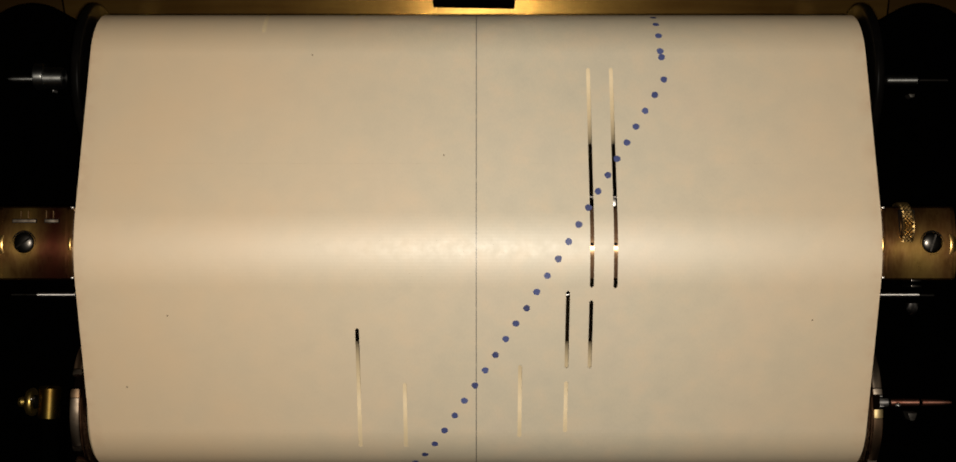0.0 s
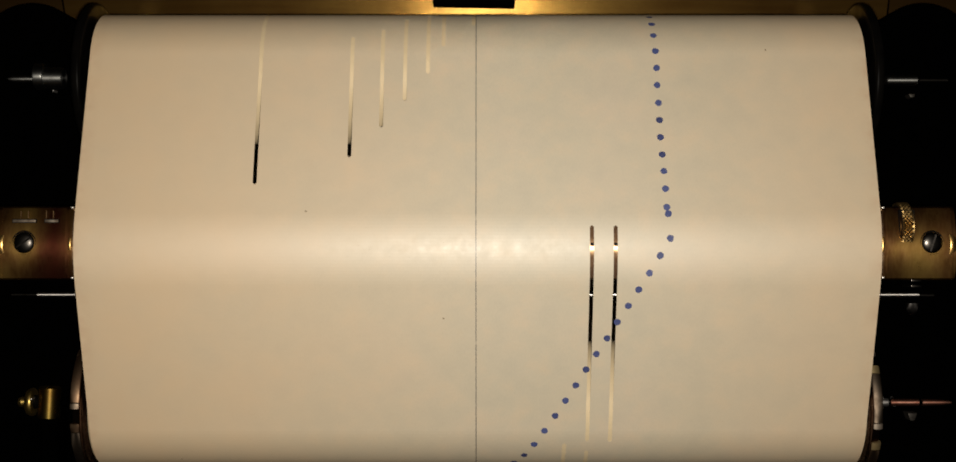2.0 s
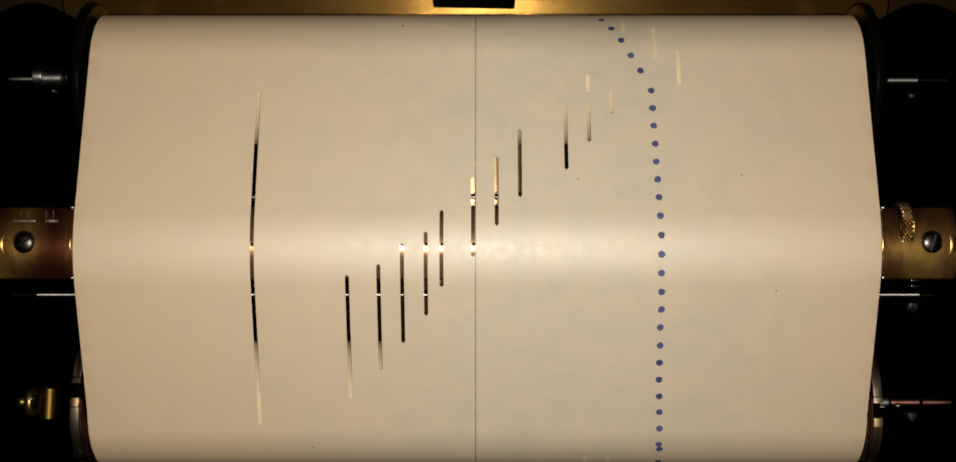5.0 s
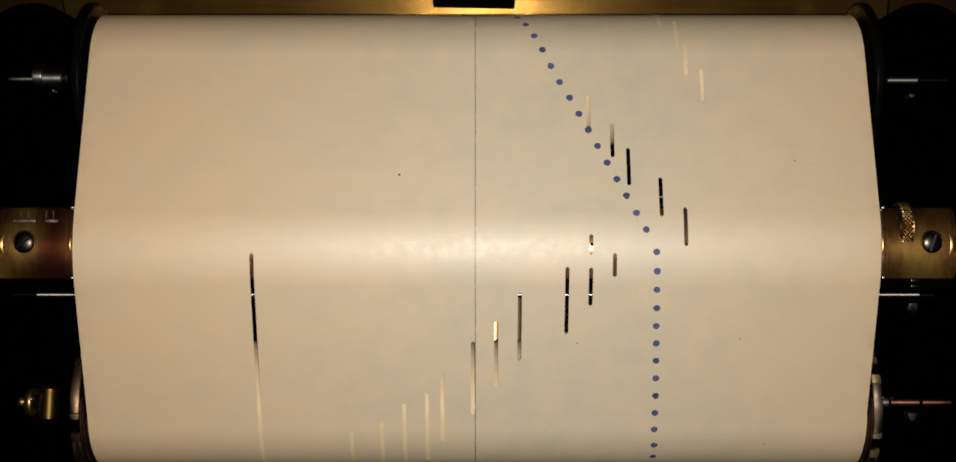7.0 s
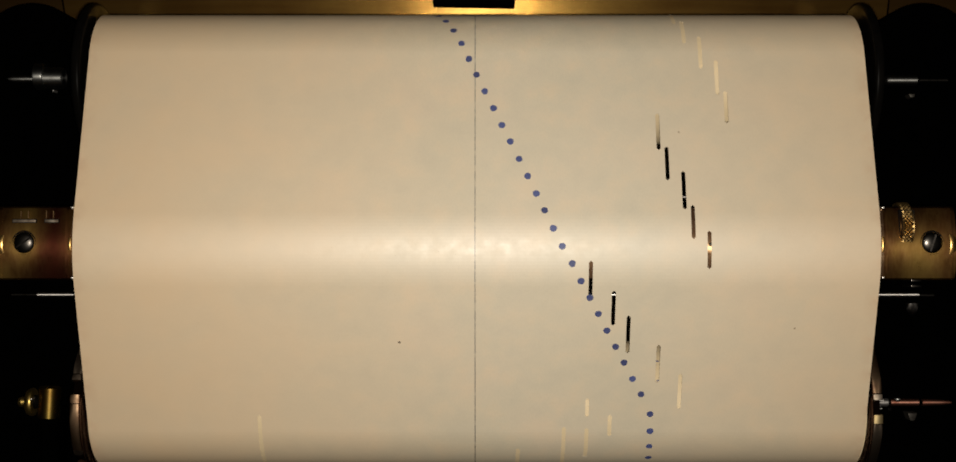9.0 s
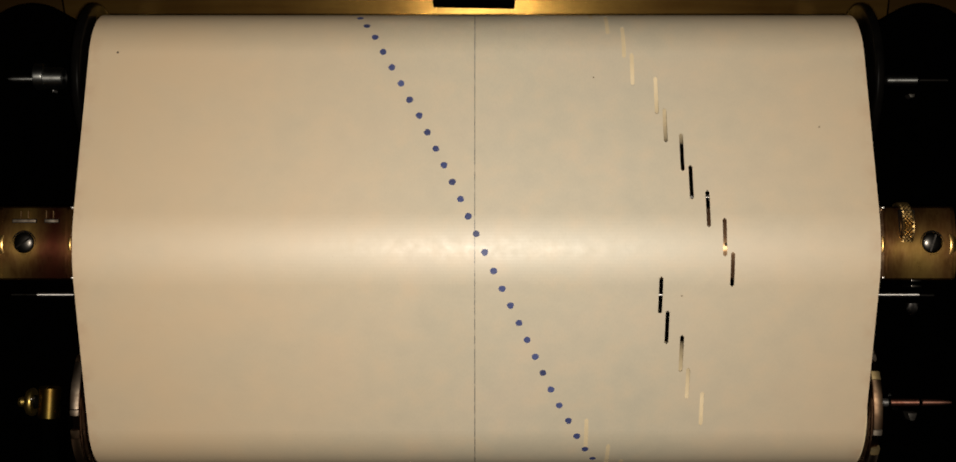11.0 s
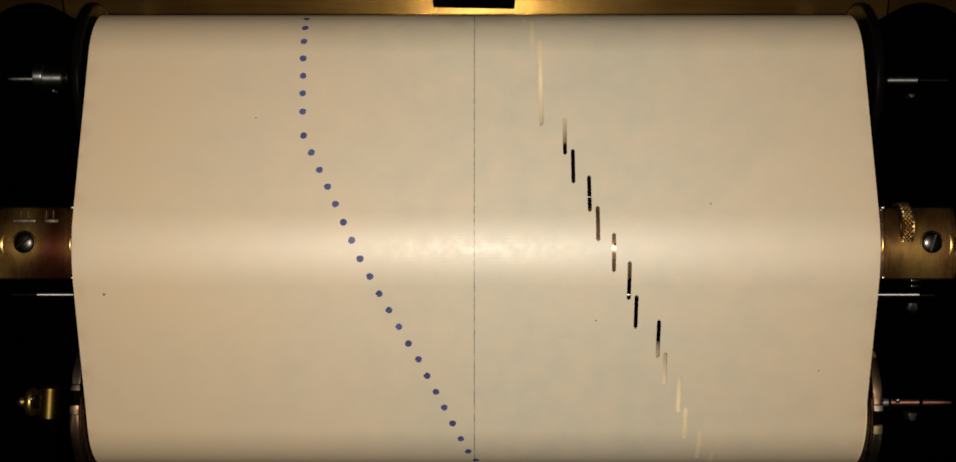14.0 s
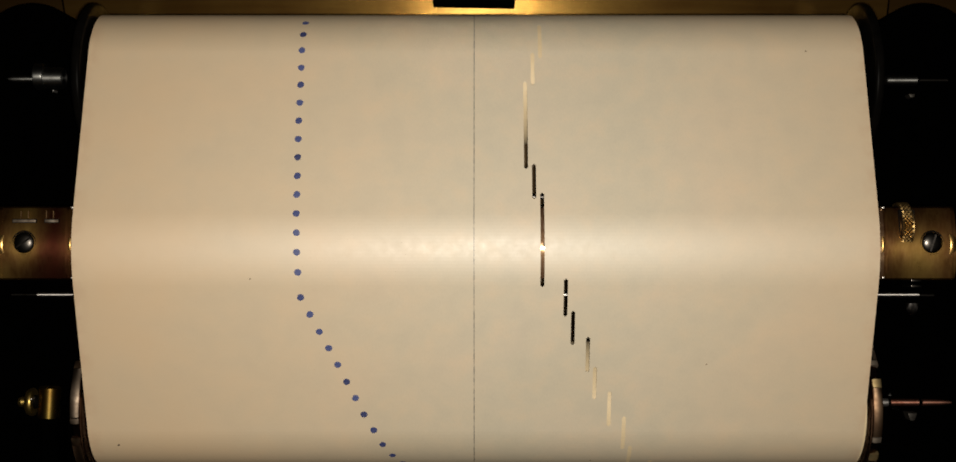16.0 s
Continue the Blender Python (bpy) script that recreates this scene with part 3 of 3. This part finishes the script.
        part("set_screw", bm, CHUCK_STEEL, collar, "bright domed set screw")
    for k in range(3):
        bm = lathe_bm(rod_profile(0.1467, 0.1560, 0.0004), 12, "x", (0, 0, 0.0024))
        bmesh.ops.rotate(bm, verts=bm.verts, cent=(0, 0, 0), matrix=Matrix.Rotation(k * TAU / 3, 3, "X"))
        part("pin", bm, STEEL, collar)
    return spool


def plain_paper():
    m, n, l, b = material("wound_paper", (0.72, 0.57, 0.36), 0.55, 0.0, 0.4)
    f = noise_node(n, l, 60, 4)
    edge = noise_node(n, l, 900, 2, None, (0.02, 1, 1))
    col = ramp_node(n, l, f, [(0.3, (0.71, 0.58, 0.37)), (0.7, (0.77, 0.63, 0.41))])
    l.new(mix_node(n, l, 0.1, col, ramp_node(n, l, edge, [(0.4, (0.58, 0.46, 0.30)), (0.6, (0.76, 0.62, 0.41))])), b.inputs["Base Color"])
    return m


PAPER_PLAIN = plain_paper()
DARK_FLANGE = plain_material("dark_turned_flange", (0.16, 0.10, 0.075), (0.06, 0.028, 0.018), 0.28, 1.0, 200)
upper_roll, take_up = build_upper_roll(), build_take_up()


def build_chuck():
    """The still chuck that holds the roll's pin."""
    c = thing("spool_chuck", "grey steel spool chuck with a collar and tapered pin", "chuck", (0, UPPER[0], UPPER[1] - 0.0005))
    part("socket", lathe_bm(rod_profile(-0.1676, -0.1604, 0.0041), 40, "x", (0, 0, 0.0014)), CHUCK_STEEL, c)
    part("collar", lathe_bm(disc_profile(-0.1712, -0.1674, 0.0051, 0.0006), 40, "x", (0, 0, 0.0020)), CHUCK_STEEL, c)
    part("pin", lathe_bm([(-0.1822, 0), (-0.1818, 0.0006), (-0.180, 0.0013), (-0.1755, 0.0016), (-0.171, 0.0013), (-0.171, 0)], 24, "x", (0, 0, 0.0010)), CHUCK_STEEL, c)
    part("arm", box_bm(-0.166, -0.162, 0.001, 0.013, -0.001, 0.003, 0.0003), BLACK, c)


build_chuck()


def build_bearing():
    """The brass bearing with a domed end beside the take-up spool."""
    b = thing("brass_bearing", "stepped polished brass bearing with a domed end", "bearing", (0.0008, 0.040, -0.0657))
    bm = lathe_bm(rod_profile(-0.0060, 0.0060, 0.0041, 0.0003), 40)
    bmesh.ops.rotate(bm, verts=bm.verts, cent=(0, 0, 0), matrix=Matrix.Rotation(math.pi / 2, 3, "Y"))
    bmesh.ops.translate(bm, verts=bm.verts, vec=(-0.1656, 0, -0.0002))
    bmesh.ops.rotate(bm, verts=bm.verts, cent=(-0.1656, 0, 0), matrix=Matrix.Rotation(radians(3), 3, "Y"))
    part("barrel", bm, BARREL_BRASS, b)
    part("neck", lathe_bm(rod_profile(-0.1716, -0.1690, 0.0026, 0.0004), 40), EBONITE, b)
    part("dome", lathe_bm([(-0.1712, 0), (-0.1712, 0.0050), (-0.1716, 0.0053), (-0.1726, 0.0053), (-0.1737, 0.0046), (-0.1745, 0.0028), (-0.1748, 0)], 40), DOME_BRASS, b)
    part("nipple", lathe_bm([(-0.1747, 0), (-0.1749, 0.0014), (-0.1760, 0.0020), (-0.1772, 0.0016), (-0.1778, 0)], 24), DOME_BRASS, b)
    part("stud", lathe_bm([(-0.0056, 0), (-0.0054, 0.0003), (-0.0050, 0.0004), (0.0, 0.0004), (0.0, 0)], 12, "y", (-0.1708, 0, 0.0017)), BRIGHT_STEEL, b, "tiny steel stud")
    part("sleeve", lathe_bm(rod_profile(-0.1612, -0.149, 0.0016), 24), BLACK, b)
    part("stand", box_bm(-0.168, -0.162, -0.002, 0.012, -0.0945, -0.0052, 0.0005), BLACK, b)


build_bearing()


def build_latch():
    """The black block that hangs above the roll."""
    b = thing("black_latch", "matt black latch block hanging before the brass plate", "latch")
    y0, y1 = 0.0036, 0.012
    bm = box_bm(-0.0161, 0.0132, y0, y1, 0.0807, 0.20, 0.0003)
    for v in bm.verts:
        v.co.z -= 0.0185 * v.co.x
    part("latch_block", bm, FELT, b)
    part("arm", box_bm(-0.010, 0.008, y1 - 0.002, 0.086, 0.185, 0.199, 0.0008), FELT, b)


build_latch()


# ---- the paper: narrow rigid strips that run along the way ----
STRIP = 0.00125
HOLE = 0.00071


def note(column, start, end):
    NOTES.append((COLUMN0 + COLUMN * column, start * SPEED, end * SPEED))


NOTES = []
note(-15, -2.54, -0.97); note(-9, -2.54, -1.67); note(6, -2.39, -1.44); note(12, -2.32, -1.65)
note(12, -1.48, -0.5); note(15, -1.48, -0.62); note(15, -0.46, 2.26); note(18, -0.47, 2.26)
note(-16, 3.1, 4.67); note(-12, 3.48, 4.8); note(-9, 3.82, 5.04); note(-6, 4.17, 5.18)
note(-4, 4.53, 5.44); note(0, 4.89, 5.84); note(3, 5.25, 6.1); note(6, 5.6, 6.45)
note(12, 5.94, 6.77); note(15, 6.29, 6.76); note(15, 6.91, 7.15); note(18, 6.65, 6.93)
note(27, 7.01, 7.47); note(24, 7.36, 7.84); note(20, 7.74, 8.21); note(18, 8.09, 8.52)
note(15, 8.43, 8.88); note(30, 8.79, 9.23); note(28, 9.14, 9.54); note(27, 9.49, 9.96)
note(25, 9.85, 10.27); note(24, 10.23, 10.69); note(33, 10.57, 10.98); note(32, 10.93, 11.38)
note(30, 11.27, 11.72); note(28, 11.61, 12.03); note(27, 11.96, 12.43); note(25, 12.32, 12.75)
note(24, 12.68, 13.16); note(21, 13.05, 13.47); note(20, 13.41, 13.88); note(18, 13.75, 14.21)
note(16, 14.11, 14.53); note(15, 14.46, 14.91); note(13, 14.81, 15.24); note(12, 15.17, 15.64)
note(9, 15.54, 16.66); note(8, 16.59, 17.02); note(7, 16.96, 18.07); note(8, 18.03, 18.45)
note(-28, 2.76, 6.93); note(9, 18.38, 18.9)

# hand-drawn dotted line in blue ink: (time at the bar, x in mm) corners, drawn with a dot every so often
DOTS = []


def dotted(t0, x0, t1, x1, count, sag=0.0, lag=0.0):
    for i in range(count):
        f = i / (count - 1)
        DOTS.append(((t0 + (t1 - t0) * f - lag * 4 * f * (1 - f)) * SPEED, (x0 + (x1 - x0) * f + sag * 4 * f * (1 - f)) / 1000))


dotted(-2.88, -23.6, 2.11, 68.0, 26, 0.6, 0.028)
dotted(2.40, 67.6, 2.48, 67.2, 2)
dotted(2.71, 67.0, 3.35, 66.1, 4)
dotted(3.57, 65.9, 6.94, 63.5, 16, 0.3)
dotted(7.20, 59.9, 9.055, 30.4, 10)
dotted(9.26, 27.2, 11.19, 0.0, 10)
dotted(11.40, -2.8, 12.45, -17.7, 6)
dotted(12.655, -20.9, 13.70, -37.7, 6)
dotted(13.91, -40.9, 15.41, -62.3, 8)
dotted(15.72, -63.0, 18.95, -63.9, 15, -0.6)

# small brown specks in the paper: (time at the bar, x in mm)
SPECKS = [(1.14, -12.3), (2.43, -61.0), (10.45, 73.1), (5.87, 94.6), (-1.72, -127.7), (4.48, 106.2),
          (13.15, 42.8), (14.56, 83.5), (15.64, -80.0), (-0.87, 119.7), (12.51, 124.1), (8.05, 114.0), (5.82, 36.0), (-0.81, -111.1), (18.47, 121.6)]


DARK_SPECKS = [(7.87, -27.9), (13.48, -132.2)]


def solid_runs(lo, hi, gaps):
    runs, at = [], lo
    for a, b in sorted(gaps):
        if a > at:
            runs.append((at, min(a, hi)))
        at = max(at, b)
    if at < hi:
        runs.append((at, hi))
    return [(a, b) for a, b in runs if b - a > 1e-6]


def strip_mesh(lo, hi):
    """A strip of paper from lo to hi along the roll, with the notes punched out."""
    mid = (lo + hi) / 2
    near = [nt for nt in NOTES if nt[1] < hi and nt[2] > lo]
    xs = {-HALF, HALF}
    for x, a, b in near:
        xs |= {x - HOLE, x - 0.45 * HOLE, x + 0.45 * HOLE, x + HOLE}
    xs = sorted(xs)
    verts, faces, uvs = [], [], []
    for x0, x1 in zip(xs, xs[1:]):
        xm = (x0 + x1) / 2
        gaps = []
        for x, a, b in near:
            if abs(xm - x) < HOLE:
                inset = 0.0 if abs(xm - x) < 0.45 * HOLE else 0.0004
                gaps.append((a + inset, b - inset))
        for a, b in solid_runs(lo, hi, gaps):
            k = len(verts)
            lap0, lap1 = (0.00012 if a == lo else 0), (0.00012 if b == hi else 0)
            for y, za, zb in ((0, a, b), (0.00008, a - lap0, b + lap1)):
                verts += [(x0, y, za - mid), (x1, y, za - mid), (x1, y, zb - mid), (x0, y, zb - mid)]
                uvs += [(x0, za), (x1, za), (x1, zb), (x0, zb)]
            faces += [(k, k + 1, k + 2, k + 3), (k + 7, k + 6, k + 5, k + 4), (k + 4, k + 5, k + 1, k), (k + 3, k + 2, k + 6, k + 7),
                      (k + 4, k, k + 3, k + 7), (k + 1, k + 5, k + 6, k + 2)]
    me = bpy.data.meshes.new("paper_strip")
    me.from_pydata(verts, [], faces)
    layer = me.uv_layers.new(name="UVMap")
    index = np.empty(len(me.loops), np.int32)
    me.loops.foreach_get("vertex_index", index)
    layer.data.foreach_set("uv", np.array(uvs, np.float32)[index].ravel())
    me.materials.append(PAPER)
    return me


def blot_mesh(name, radius, mat, seed):
    """A thin, slightly uneven round blot, facing the camera."""
    rnd = random.Random(seed)
    bm = bmesh.new()
    ring = []
    for i in range(14):
        t = TAU * i / 14
        r = radius * (1 + rnd.uniform(-0.09, 0.09))
        ring.append((r * math.cos(t), r * math.sin(t)))
    front = [bm.verts.new((u * 0.94, -0.00003, w * 0.94)) for u, w in ring]
    back = [bm.verts.new((u, 0.0, w)) for u, w in ring]
    bm.faces.new(front)
    for i in range(14):
        j = (i + 1) % 14
        bm.faces.new((front[i], front[j], back[j], back[i]))
    me = bpy.data.meshes.new(name)
    bmesh.ops.recalc_face_normals(bm, faces=bm.faces)
    bm.to_mesh(me)
    bm.free()
    me.materials.append(mat)
    return me


FIRST, LAST = -0.106, 0.600
paper = thing("paper_sheet", "cream punched music-roll paper with blue dotted line", "paper sheet")
STRIPS = []
dot_meshes = [blot_mesh("ink_dot", 0.001263, INK, i) for i in range(8)]
speck_meshes = [blot_mesh("speck", 0.00034, SPECK, 40 + i) for i in range(4)]
stain_meshes = [blot_mesh("dark_speck", 0.00046, DARK_SPECK, 60 + i) for i in range(3)]
for i in range(int(round((LAST - FIRST) / STRIP))):
    lo = FIRST + STRIP * i
    strip = new("paper_strip", strip_mesh(lo, lo + STRIP))
    strip.parent = paper
    STRIPS.append((strip, lo + STRIP / 2))
rnd = random.Random(9)
for marks, meshes, name in ((DOTS, dot_meshes, "ink_dot"), ([(t * SPEED, x / 1000) for t, x in SPECKS], speck_meshes, "speck"), ([(t * SPEED, x / 1000) for t, x in DARK_SPECKS], stain_meshes, "dark_speck")):
    for c, x in marks:
        i = int((c - FIRST) // STRIP)
        if 0 <= i < len(STRIPS):
            ob = new(name, rnd.choice(meshes))
            ob.parent = STRIPS[i][0]
            ob.location = (x + rnd.uniform(-0.00012, 0.00012), 0, c - STRIPS[i][1] + rnd.uniform(-0.00012, 0.00012))


# ---- what moves ----
# how far the paper runs ahead of an even pace, in mm: (seconds, mm)
AHEAD = [(0, 0.00), (0.5, 0.06), (1, -1.09), (1.5, -0.44), (2, -0.43), (2.5, 0.11), (3, 0.02), (3.5, -0.81), (4, -0.56), (6.5, -0.74), (7, -0.65), (7.5, 0.74), (8, 0.32), (8.5, 0.66), (9, 0.68), (11.5, 0.49), (12, 0.72), (12.5, 0.95), (13, 0.75), (13.5, 1.12), (14, 0.72), (14.5, 1.26), (15, 0.85), (15.5, 0.17), (16, -0.26)]


def run_at(times):
    t, mm = zip(*AHEAD)
    return np.asarray(times) * SPEED + np.interp(times, t, mm) / 1000


def motions():
    times = [i / 10 for i in range(161)]
    run = run_at(times)
    for strip, c in STRIPS:
        y0, z0, phi = way(run - c - STRIP / 2)
        y1, z1, _ = way(run - c + STRIP / 2)
        wrap = np.arctan2(-(y1 - y0), -(z1 - z0))
        _, _, near = way(run - c)
        slant = wrap + TAU * np.round((near - wrap) / TAU)
        walk(strip, [(t, pose(-0.0008 * t / 16, y, z, math.degrees(-a))) for t, y, z, a in zip(times, (y0 + y1) / 2, (z0 + z1) / 2, slant)])
    for ob, (cy, cz, r) in ((upper_roll, UPPER), (take_up, LOWER)):
        walk(ob, [(i / 4, pose(0, cy, cz, math.degrees(run_at(i / 4) / r))) for i in range(65)])


motions()
